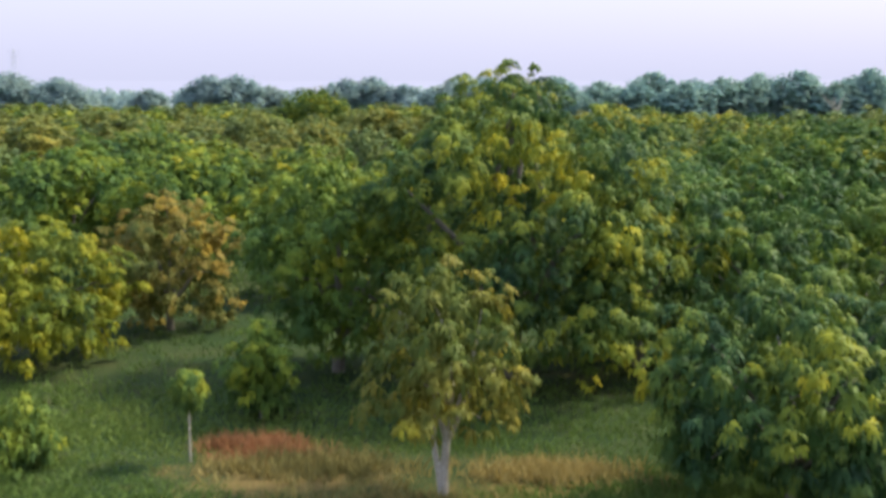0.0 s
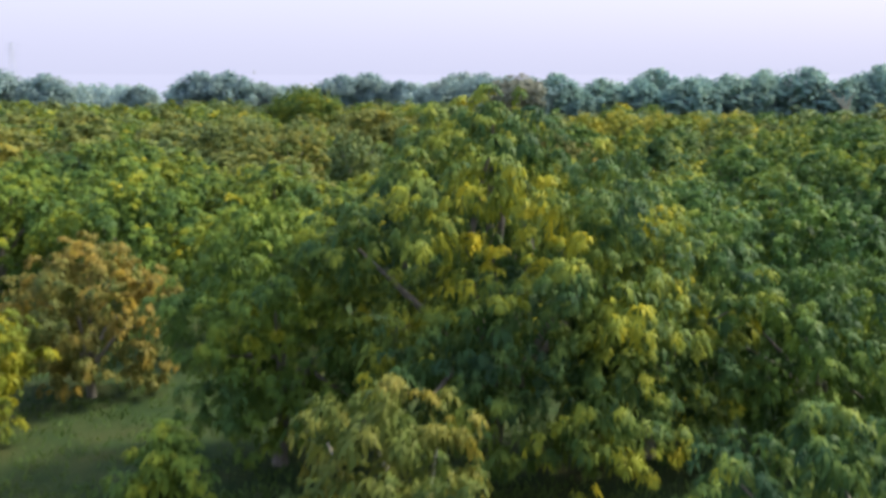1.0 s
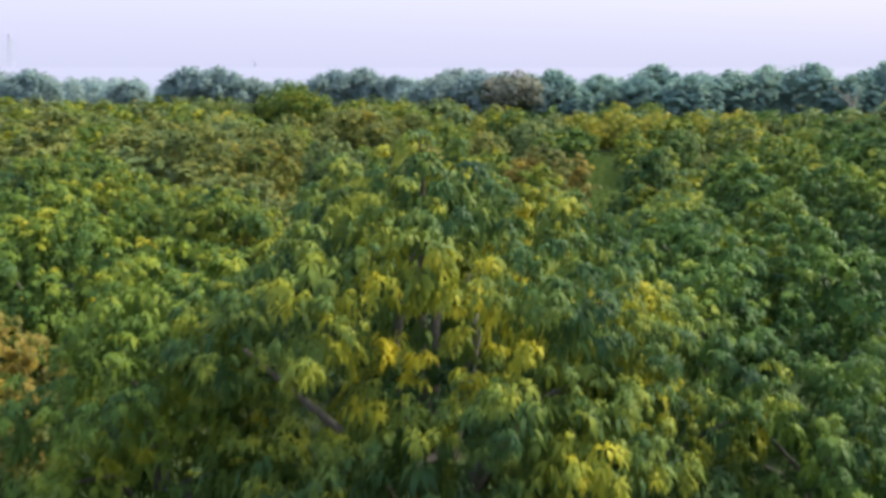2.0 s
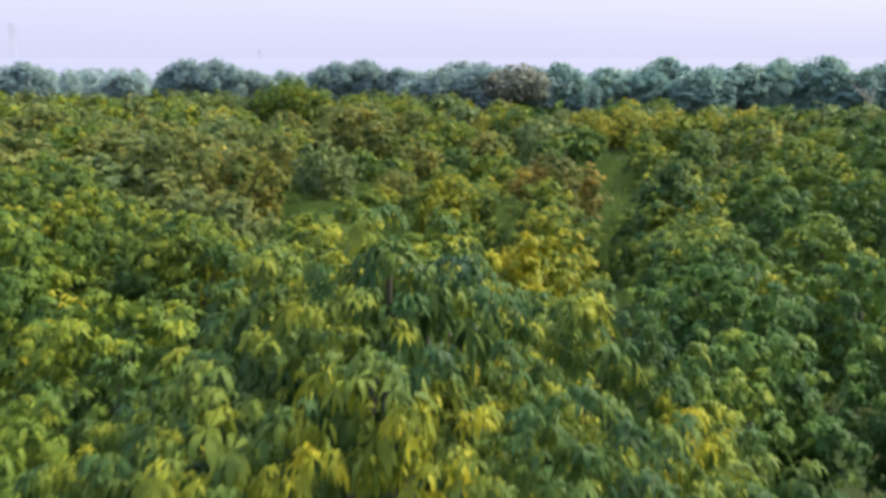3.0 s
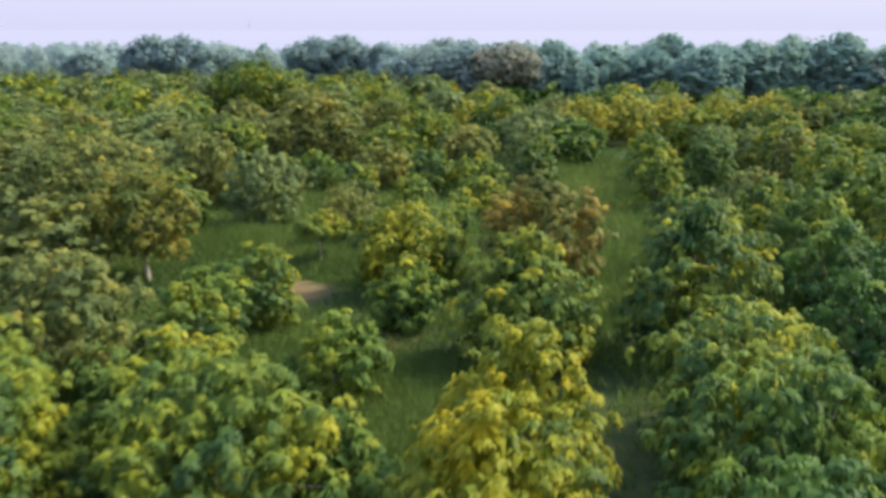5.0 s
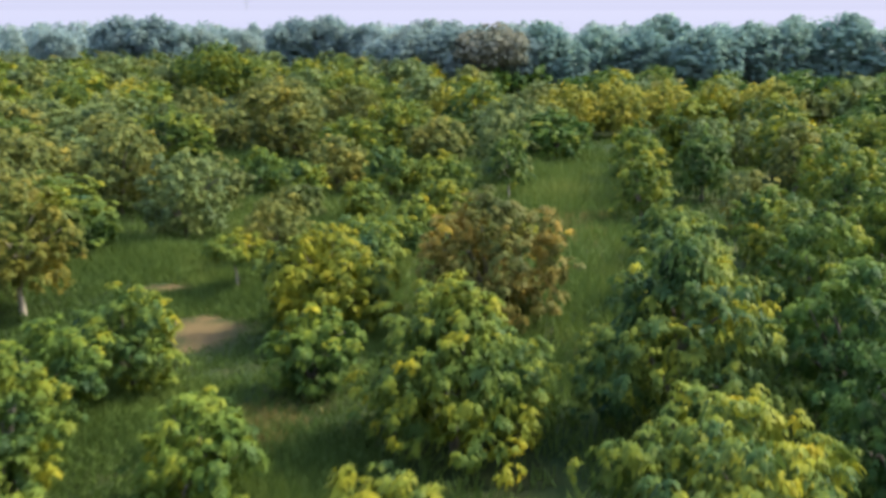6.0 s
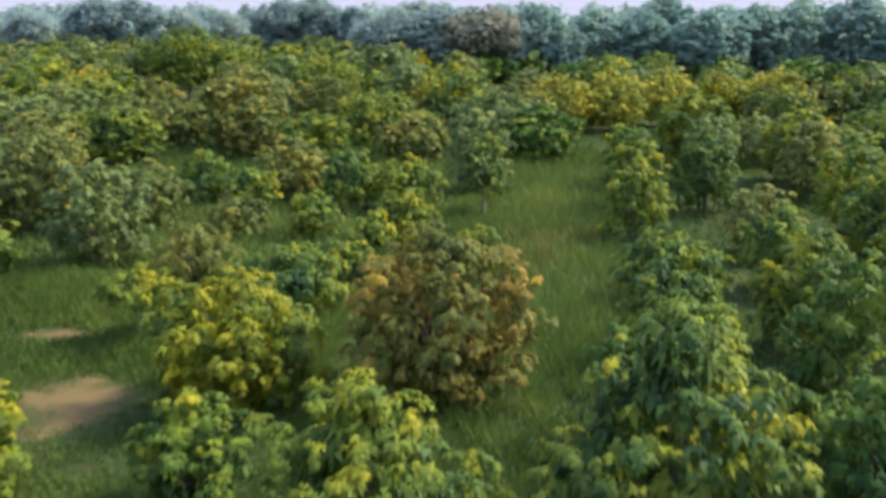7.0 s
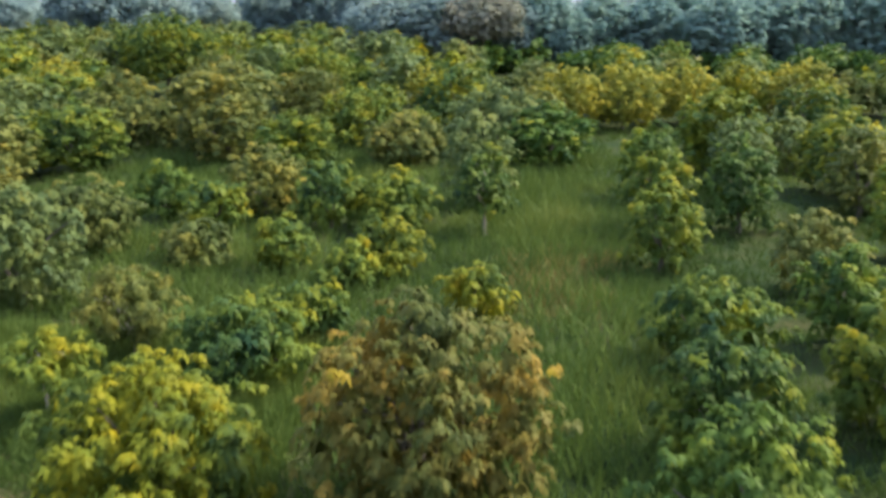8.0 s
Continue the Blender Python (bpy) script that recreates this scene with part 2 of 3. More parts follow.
def crown_points(rng, h, r, low, lobes, area, per, peak=2.3, uneven=0.20, plump=1.0, fill=0.78):
    """Whorl points and axes for a domed crown: boughs over the dome, tufts over each bough, whorls on each tuft. Also the boughs' middles."""
    u = (np.arange(lobes) + rng.uniform(0.1, 0.9, lobes)) / lobes
    u = (u / u.max()) ** 0.85
    turn = np.arange(lobes) * 2.39996 + rng.normal(0, 0.35, lobes)
    rl = plump * (0.12 + 0.24 * r) * rng.uniform(0.72, 1.25, lobes) * (1 - 0.38 * u)
    wide = r * (0.82 + 0.36 * u) * np.clip(1 - u**peak, 0.02, 1) ** 0.5 * rng.uniform(0.84, 1.12, lobes)
    far = np.maximum(wide - rl * 1.0 - 0.3 * math.sqrt(area * per), 0.0)
    z = low + rl * 0.75 + u * np.maximum(h - low - rl * 1.9 - 0.5 * math.sqrt(area * per), 0.05)
    c = np.stack([far * np.cos(turn), far * np.sin(turn), z], 1)
    core = np.array([[0, 0, low + 0.34 * (h - low)], [0, 0, low + 0.62 * (h - low)]])
    c, rl = np.vstack([c, core]), np.append(rl, [r * 0.62, r * 0.42])
    pts, axes, tone = [], [], []
    for k in range(len(c)):
        m = max(4, int(4 * np.pi * rl[k] ** 2 / (area * per)))
        v = spread_out(rng, m)
        p = c[k] + v * rl[k] * rng.uniform(0.97 - uneven, 0.97 + uneven, (m, 1))
        inside = np.zeros(m, bool)
        for j in range(len(c)):
            if j != k:
                inside |= np.linalg.norm(p - c[j], axis=1) < rl[j] * 0.90
        keep = ~inside & (p[:, 2] > low * 0.5 + 0.05) & (v[:, 2] > -0.6) & (rng.random(m) < fill)
        p, v = p[keep], v[keep]
        spread = math.sqrt(area * per) * 0.36
        off = unit(rng.normal(size=(len(p), per, 3)) + v[:, None] * 0.9 + [0, 0, 0.4])
        pts.append((p[:, None] + off * spread * rng.uniform(0.55, 1.1, (len(p), per, 1)) * [1, 1, 0.8]).reshape(-1, 3))
        axes.append((off * 0.65 + v[:, None] * 0.3 + [0, 0, 0.6]).reshape(-1, 3))
        tone.append(np.repeat(rng.random(len(p)), per))
        # inner fill whorls get a darker tone, shade put into their colour
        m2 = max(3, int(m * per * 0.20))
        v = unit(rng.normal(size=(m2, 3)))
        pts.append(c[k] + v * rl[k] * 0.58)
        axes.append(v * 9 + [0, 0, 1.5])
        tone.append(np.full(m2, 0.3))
    pts, axes, tone = np.vstack(pts), np.vstack(axes), np.concatenate(tone)
    # bring the crown to its height and half width
    wide = r / np.percentile(np.hypot(pts[:, 0], pts[:, 1]), 94)
    tall = (h - low) / (np.percentile(pts[:, 2], 99.7) - low)
    pts, c = (q * [wide, wide, tall] + [0, 0, low * (1 - tall)] for q in (pts, c))
    ok = pts[:, 2] > 0.05
    return pts[ok], axes[ok], c, tone[ok]


def tube(path, radii, sides=8):
    """A tapered tube along a path."""
    verts, tris = [], []
    for k, (p, r) in enumerate(zip(path, radii)):
        d = Vector(path[min(k + 1, len(path) - 1)]) - Vector(path[max(k - 1, 0)])
        q = d.to_track_quat("Z", "Y")
        for s in range(sides):
            a = 2 * math.pi * s / sides
            verts.append(Vector(p) + q @ Vector((r * math.cos(a), r * math.sin(a), 0)))
    for k in range(len(path) - 1):
        for s in range(sides):
            a, b = k * sides + s, k * sides + (s + 1) % sides
            tris += [(a, b, b + sides), (a, b + sides, a + sides)]
    return [tuple(v) for v in verts], tris


def wood(rng, h, r, low, c, thick, count):
    """Trunk, and limbs that lead into the boughs: a list of (vertices, triangles), the trunk first."""
    fork = max(low * 1.0, 0.18 * h)
    lean = rng.normal(0, 0.06, 2) * fork
    made = [tube([(0, 0, -0.05), (lean[0] * 0.3, lean[1] * 0.3, fork * 0.5), (lean[0], lean[1], fork)], [thick * 1.25, thick * 0.95, thick * 0.85])]
    for k in rng.permutation(len(c) - 1)[:count]:
        e = np.array(c[k])
        s = np.array([lean[0], lean[1], fork * 0.93])
        m = s * 0.55 + e * 0.45 + [0, 0, 0.12 * h] + rng.normal(0, 0.06 * r, 3)
        made.append(tube([tuple(s), tuple(m), tuple(e)], [thick * 0.62, thick * 0.42, thick * 0.16], 6))
    return made


def joined(pieces):
    verts, tris = [], []
    for v, t in pieces:
        tris += [tuple(i + len(verts) for i in w) for w in t]
        verts += v
    return verts, tris


LABELS = {
    "green": "green mango tree with a dense drooping crown",
    "dark": "deep green mango tree with a heavy dark crown",
    "yellow": "mango tree covered in yellow-green young leaves",
    "lime": "mango tree bright with lime-yellow young leaves",
    "flush": "green mango tree flushed with pale yellow tips",
    "olive": "olive-green mango tree with thin dull leaves",
    "brown": "mango tree with bronze and rusty brown leaves",
    "grey": "dull grey-green mango tree with a rounded crown",
    "gold": "leafy tree turned golden yellow",
    "wood": "tall forest tree at the orchard's edge, leaves painted hazy blue-green",
    "mist": "tall forest tree behind the orchard, leaves painted hazy grey-green",
    "dry": "half-bare forest tree with dry rusty leaves",
    "young": "young mango tree with thin bronze-yellow leaves",
}


def tree(x, y, h, r, style, seed, grade=0, low=None, group="orchard trees", name="mango_tree", label="", thick=None, peak=4.2, forked=None):
    """One tree: an empty at its foot, with a trunk and a crown of leaf whorls. grade: 0 close by, 1 near, 2 further off, 3 far."""
    rng = np.random.default_rng(seed)
    low = 0.03 * h if low is None else low
    lobes = 46 if grade == 4 else int(np.clip(15 + 8 * r, 16, 48))
    area, per, size, leaves, wide, fine = ((0.038, 7, 0.165, 8, 0.115, 0), (0.038, 7, 0.165, 7, 0.15, 1), (0.054, 6, 0.18, 6, 0.18, 1), (0.075, 6, 0.22, 5, 0.24, 2), (0.080, 6, 0.27, 5, 0.32, 2))[grade]
    at, axis, c, tone = crown_points(rng, h, r, low, lobes, area, per, peak, 0.14 if grade == 4 else 0.20, 1.12 if grade == 4 else 1.0, 1.0 if grade > 2 else 1.0 if grade == 0 else 0.80)
    v, t, each = whorls(rng, at, axis, size * rng.uniform(0.75, 1.25, len(at)), leaves, 1.4 if grade == 0 else 1.0, fine, wide)
    foot = tagged(new(name), label or LABELS[style], "tree", group)
    foot.matrix_basis = pose(x, y, 0)
    if forked:
        a, b = forked
        lean = tube([(0, 0, -0.05), (-a * 0.5, 0.02, b * 0.45), (-a * 1.1, 0.05, b), (-a, 0.1, b + 0.9)], [thick * 0.95, thick * 0.75, thick * 0.6, thick * 0.3])
        new("second_stem", mesh_from("second_stem", *lean, PALE_BARK, True)).parent = foot
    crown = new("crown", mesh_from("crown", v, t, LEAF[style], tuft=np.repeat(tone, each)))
    crown.parent = foot
    pale, thick = thick is not None, thick or 0.026 * h
    bark = PALE_BARK if pale else BARK
    made = wood(rng, h, r, low, c[:-2], thick, min(lobes - 1, (9, 7, 4, 3, 3)[grade]))
    if grade == 0:
        for v, t in made[1:]:
            new("limb", mesh_from("limb", v, t, bark, True)).parent = foot
        made = made[:1]
    v, t = joined(made)
    new("trunk", mesh_from("trunk", v, t, bark, True)).parent = foot
    return foot


# ---------------------------------------------------------------- ground
def ground():
    """One sheet to the horizon, finer and slightly uneven near the orchard."""
    steps = np.concatenate([[-3000, -1500, -700, -350, -180], np.arange(-90, 91, 3.0), [180, 350, 700, 1500, 3000]])
    gx, gy = np.meshgrid(steps, steps + 60)
    z = np.array([[0.07 * noise.noise((a * 0.13, b * 0.13, 0)) if abs(a) < 95 and abs(b - 60) < 95 else 0.0 for a, b in zip(ra, rb)] for ra, rb in zip(gx, gy)])
    n = len(steps)
    i = (np.arange(n - 1)[:, None] * n + np.arange(n - 1)[None]).ravel()
    tris = np.concatenate([np.stack([i, i + 1, i + n + 1], 1), np.stack([i, i + n + 1, i + n], 1)])
    ob = new("ground", mesh_from("ground", np.stack([gx, gy, z], -1).reshape(-1, 3), tris, GROUND, True))
    return tagged(ob, "weedy green ground with bare sandy patches", "ground", kind="structure")


ground()

# ---------------------------------------------------------------- orchard trees: x, y, height, radius, style (and how full the crown is at the top)
FRONT = [
    (-2.4, 23.2, 5.1, 2.1, "green"), (5.4, 15.0, 3.8, 2.2, "flush"), (4.7, 23.6, 4.9, 2.0, "flush"), (7.7, 23.2, 3.9, 1.9, "green"),
    (-9.5, 23.8, 3.5, 2.2, "lime"), (-7.4, 17.0, 1.3, 0.8, "yellow"), (-3.6, 19.8, 2.0, 0.75, "green"),
    (-7.4, 27.4, 3.75, 1.85, "brown"), (10.9, 26.2, 4.0, 2.1, "green"),
]
MIDDLE_ROW = [
    (2.8, 31.6, 3.8, 2.0, "lime"), (3.6, 35.1, 3.7, 1.65, "yellow"), (4.3, 38.9, 4.2, 2.0, "lime", 1.4), (4.9, 42.6, 4.3, 1.85, "lime", 1.4), (5.85, 52.7, 4.0, 2.4, "yellow", 0.9), (7.0, 61.8, 4.4, 2.3, "brown"),
    (8.3, 73.3, 1.7, 0.92, "lime"), (8.7, 88.8, 4.2, 1.7, "grey"),
]
# tree at (9.9, 44.2) added to close the row and shade the lane
RIGHT_ROW = [
    (7.3, 30.0, 4.0, 1.8, "dark"), (8.5, 36.4, 4.1, 2.2, "dark"), (9.5, 41.2, 4.0, 2.2, "green"), (9.9, 44.2, 3.9, 2.0, "flush"), (10.4, 47.2, 3.5, 2.2, "yellow"), (10.95, 53.4, 4.9, 2.5, "flush", 1.2),
    (12.2, 58.6, 3.6, 1.60, "green"), (13.0, 64.0, 3.0, 1.42, "yellow"), (14.1, 69.0, 2.6, 1.51, "yellow"), (14.7, 78.3, 3.5, 1.42, "yellow"), (15.6, 84.0, 3.7, 1.4, "yellow"), (16.2, 89.4, 3.7, 1.47, "green"),
]
EAST_ROW = [
    (10.9, 31.0, 4.1, 1.72, "dark"), (12.0, 37.0, 4.0, 1.72, "dark"), (13.0, 42.8, 4.1, 1.72, "green"), (14.0, 48.4, 4.0, 1.63, "dark"), (15.0, 53.6, 4.2, 1.72, "dark"), (15.9, 58.8, 4.5, 1.63, "green"),
    (17.2, 65.2, 3.6, 1.55, "yellow"), (18.2, 71.0, 3.0, 1.38, "green"), (19.1, 75.8, 2.6, 1.29, "olive"), (18.9, 84.0, 4.0, 1.55, "green"), (20.6, 91.0, 3.6, 1.55, "grey"),
]
FAR_EAST_ROW = [
    (16.6, 42.0, 4.2, 1.76, "dark"), (17.8, 48.2, 4.2, 1.76, "green"), (19.2, 54.6, 4.2, 1.85, "dark"), (20.4, 61.0, 4.3, 1.76, "yellow"), (21.6, 67.4, 4.2, 1.76, "green"), (22.8, 73.8, 4.0, 1.67, "yellow"), (23.9, 80.0, 3.9, 1.58, "green"), (24.4, 86.0, 3.9, 1.54, "olive"), (24.9, 97.1, 3.1, 1.41, "grey"),
]
WEST = [
    (-0.3, 33.8, 4.4, 1.5, "flush"), (-4.2, 31.8, 4.2, 2.0, "green"), (-0.5, 41.6, 3.9, 2.4, "yellow"), (1.3, 42.3, 2.6, 1.3, "green"), (-5.4, 41.8, 4.3, 2.2, "yellow"), (-2.2, 44.8, 3.5, 2.06, "yellow"), (-6.4, 44.0, 4.0, 2.24, "yellow"),
    (-8.8, 35.2, 4.4, 2.48, "green"), (-10.6, 42.0, 4.4, 2.60, "green"), (-6.8, 50.2, 4.0, 2.48, "olive"), (-10.8, 49.4, 4.2, 2.48, "yellow"), (-13.2, 36.0, 4.4, 2.60, "green"), (-15.0, 44.0, 4.5, 2.60, "green"), (-15.6, 52.0, 4.5, 2.60, "yellow"),
]
CLEARING = [
    (0.8, 49.8, 2.4, 1.3, "green"), (-3.7, 54.4, 2.5, 1.25, "green"), (2.2, 56.2, 2.4, 1.2, "green"), (-2.4, 56.3, 2.85, 1.35, "yellow"), (0.3, 52.6, 1.4, 0.8, "green"), (-3.1, 50.6, 3.0, 1.2, "yellow"),
    (2.05, 61.4, 3.3, 2.1, "lime"), (2.3, 68.2, 2.2, 1.5, "yellow"), (3.4, 71.3, 1.9, 1.05, "yellow"), (4.3, 76.5, 1.5, 0.85, "yellow"), (5.3, 78.2, 1.9, 1.15, "lime"),
]
WEST_FAR = [
    (-12.4, 67.8, 5.1, 2.9, "olive"), (-5.4, 74.2, 4.0, 1.9, "grey"), (-10.2, 80.5, 4.4, 2.5, "olive"), (-14.5, 78.0, 4.3, 2.3, "olive"), (-1.4, 79.0, 1.7, 1.15, "olive"), (1.8, 78.1, 1.9, 0.9, "yellow"),
    (-1.7, 84.1, 1.9, 1.1, "yellow"), (-6.0, 81.0, 2.7, 1.7, "olive"), (-0.3, 86.8, 3.1, 1.8, "olive"), (-4.3, 86.0, 2.4, 1.2, "green"), (2.7, 84.7, 2.5, 1.35, "yellow"), (5.3, 84.4, 2.4, 1.4, "yellow"), (-16.5, 60.5, 4.4, 2.2, "green"),
]
BACK = [
    (-10.5, 105.0, 3.3, 2.4, "olive"), (-5.7, 106.0, 3.6, 2.5, "grey"), (-3.2, 124.6, 4.8, 3.1, "yellow"), (2.0, 104.8, 3.7, 2.3, "yellow"), (5.1, 98.5, 3.0, 2.2, "olive"), (9.9, 101.2, 4.2, 2.6, "grey"), (25.9, 131.0, 4.6, 2.4, "green"),
    (15.2, 110.7, 4.3, 2.3, "gold"), (18.9, 112.4, 4.4, 2.5, "gold"), (28.1, 118.0, 3.9, 2.5, "lime"), (32.1, 116.4, 4.3, 2.6, "gold"), (23.5, 115.0, 4.2, 2.3, "gold"), (5.2, 123.5, 3.3, 1.2, "gold"), (-22.5, 123.5, 3.9, 2.2, "gold"), (-27.5, 121.0, 3.8, 2.2, "yellow"),
]
TAKEN = []
seed = 100
for rows, group in ((FRONT, "trees at the clearing's front"), (MIDDLE_ROW, "middle orchard row"), (RIGHT_ROW, "eastern orchard row"), (EAST_ROW, "second eastern orchard row"),
                    (FAR_EAST_ROW, "third eastern orchard row"), (WEST, "western orchard trees"), (CLEARING, "young trees in the clearing"), (WEST_FAR, "far western orchard trees"), (BACK, "trees at the orchard's back")):
    for x, y, h, r, style, *full in rows:
        seed += 1
        if h < 3.0 and y > 60:
            h, r = 1.08 * h, 1.2 * r
        tree(x, y, h, r, style, seed, 0 if y < 30 else 1 if y < 66 else 2, group=group, peak=full[0] if full else 4.2)
        TAKEN.append((x, y, r))

# the tallest tree, that closes the clearing
tree(1.6, 22.8, 7.0, 3.5, "flush", 77, group="trees at the clearing's front", label="tall broad mango tree with a high domed crown", peak=3.0)
TAKEN.append((1.6, 22.8, 3.5))

# trees with bare pale stems
tree(0.05, 15.8, 3.95, 1.35, "young", 19, low=0.95, peak=2.6, group="young trees in the clearing", label="young mango tree on a pale forked trunk", thick=0.075, forked=(0.14, 0.9))
tree(-4.4, 17.3, 1.7, 0.30, "yellow", 12, low=1.2, group="young trees in the clearing", label="thin sapling with a tuft of leaves", thick=0.016)
tree(-8.0, 63.2, 4.4, 2.1, "young", 16, 1, low=0.9, group="far western orchard trees", label="olive mango tree with bronze edges on a pale trunk", thick=0.10)
tree(8.8, 83.0, 3.75, 1.15, "yellow", 17, 2, low=0.9, group="middle orchard row", label="slim yellow-green tree on a pale bare stem", thick=0.08)
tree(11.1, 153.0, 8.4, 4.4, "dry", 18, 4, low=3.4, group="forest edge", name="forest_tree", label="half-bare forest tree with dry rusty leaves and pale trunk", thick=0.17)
tree(-1.6, 66.0, 2.3, 1.15, "yellow", 13, low=1.4, group="young trees in the clearing", label="small flat-topped tree on a pale stem", thick=0.045)
tree(-0.8, 69.8, 2.7, 1.35, "olive", 14, low=0.6, group="young trees in the clearing", label="small dull green tree on a pale stem", thick=0.07)
tree(-16.5, 132.0, 6.8, 4.2, "yellow", 15, 2, low=1.3, group="trees at the orchard's back", label="large round yellow-green tree on a bare trunk")
# spots from (-15.5, 126) on hold no tree: kept clear for the camera's view
TAKEN += [(0, 15.8, 1.5), (8.8, 83.0, 1.2), (11.1, 153.0, 3.0), (-8.0, 63.2, 2.1), (-1.6, 66, 1), (-0.8, 69.8, 1.3), (-16.5, 134, 4), (-15.5, 126, 3.5), (-14, 119, 3), (15.5, 104.5, 3.4), (19, 106, 3), (23.5, 109, 3), (28, 111, 3), (32, 110, 3), (-21, 116, 3.2), (-26, 114, 3)]

# the rest of the planting: a few model trees, copied along the rows
def free(x, y, r):
    return all((x - a) ** 2 + (y - b) ** 2 > (0.75 * (r + c)) ** 2 for a, b, c in TAKEN)


KINDS = ("yellow", "dark", "olive", "grey", "flush", "green", "yellow", "olive")
MODELS = []
for k, style in enumerate(KINDS):
    x0, y0 = -34 + 6.5 * (k % 4), 86 + 7.0 * (k // 4)
    MODELS.append(tree(x0, y0, 3.6 + 0.25 * (k % 3), 2.2 + 0.15 * (k % 2), style, 300 + k, 3, group="far orchard planting"))
    TAKEN.append((x0, y0, 2.3))
rng = np.random.default_rng(7)
FAR_SPOTS = []
for row in range(-28, 26):
    for step in range(0, 44):
        y = 22 + 5.0 * step + rng.normal(0, 0.8)
        x = 5.4 * row + 0.165 * y + rng.normal(0, 0.7)
        pick, grow, turn, gone = rng.integers(len(MODELS)), rng.uniform(0.8, 1.25), rng.uniform(0, 360), rng.random()
        far = 128 if x > 10 + rng.normal(0, 3) else 182
        open_land = (-9 < x < 10 and y < 96) or (5 < x < 30 and y < 96 and x < 0.2 * y + 3)
        if y < 60 or abs(x) > 0.44 * y + 3 or y > far or open_land or gone < 0.06 or not free(x, y, 2.0 * grow):
            continue
        TAKEN.append((x, y, 2.0 * grow))
        if y > 118:
            FAR_SPOTS.append((x, y, grow))
            continue
        # deeper green towards the east, dull and yellow-green towards the west
        pick = (5, 0, 4, 1)[pick % 4] if x > 0.17 * y else (2, 3, 7, 6, 2)[pick % 5] if x < 0 else pick
        copy_thing(MODELS[pick], pose(x, y, 0, 0, 0, turn) @ Matrix.Diagonal((grow, grow, grow * rng.uniform(0.85, 1.1), 1)))


def massed(name, label, category, spots, mat, rng, area=0.40, size=0.50):
    """Many far trees as one mass of crowns: x, y, height, radius."""
    vs, ts, tones, count = [], [], [], 0
    for x, y, h, r in spots:
        at, axis, _, tone = crown_points(rng, h, r, 0.1 * h, 10, area, 3)
        v, t, each = whorls(rng, at, axis, size * rng.uniform(0.75, 1.25, len(at)), 5, 0.7, 2, 0.24)
        tones.append(np.repeat(tone, each))
        vs.append(v + [x, y, 0])
        ts.append(t + count)
        count += len(v)
    return tagged(new(name, mesh_from(name, np.vstack(vs), np.vstack(ts), mat, tuft=np.concatenate(tones))), label, category, kind="stuff")


for k, style in enumerate(("yellow", "olive", "grey")):
    massed("far_orchard", "far orchard trees in " + style + " leaf, packed together", "orchard", [(x, y, 3.8 * g, 2.3 * g) for x, y, g in FAR_SPOTS[k::3]], LEAF[style], np.random.default_rng(50 + k))

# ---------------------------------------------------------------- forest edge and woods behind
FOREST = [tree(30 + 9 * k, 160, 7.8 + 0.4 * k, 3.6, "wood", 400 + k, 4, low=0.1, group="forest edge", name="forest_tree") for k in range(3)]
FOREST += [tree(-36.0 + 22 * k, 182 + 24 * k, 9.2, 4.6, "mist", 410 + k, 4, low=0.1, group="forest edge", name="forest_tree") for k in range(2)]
rng = np.random.default_rng(21)
x = -3.0
while x < 100:
    x += rng.uniform(2.2, 4.6)
    if 28 < x < 52 and abs((x - 30) % 9) < 2.0:
        continue
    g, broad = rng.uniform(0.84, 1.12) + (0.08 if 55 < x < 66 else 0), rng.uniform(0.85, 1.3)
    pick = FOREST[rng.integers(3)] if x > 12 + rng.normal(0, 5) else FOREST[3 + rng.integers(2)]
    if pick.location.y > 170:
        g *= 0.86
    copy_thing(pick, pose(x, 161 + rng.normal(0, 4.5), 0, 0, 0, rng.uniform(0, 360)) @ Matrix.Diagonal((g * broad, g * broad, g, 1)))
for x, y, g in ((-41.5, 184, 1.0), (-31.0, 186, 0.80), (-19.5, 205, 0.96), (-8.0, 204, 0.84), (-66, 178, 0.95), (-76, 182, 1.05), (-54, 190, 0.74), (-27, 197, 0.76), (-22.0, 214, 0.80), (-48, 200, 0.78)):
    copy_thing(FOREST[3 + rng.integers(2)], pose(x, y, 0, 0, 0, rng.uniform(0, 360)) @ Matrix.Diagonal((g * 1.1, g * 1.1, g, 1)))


rng = np.random.default_rng(44)
massed("undergrowth", "dense deep green undergrowth along the forest's edge", "undergrowth", [(8 + 1.55 * k + rng.normal(0, 0.6), 151 + rng.normal(0, 2.0), rng.uniform(1.8, 3.6), rng.uniform(1.5, 2.4)) for k in range(46)], LEAF["dark"], rng, 0.30, 0.40)


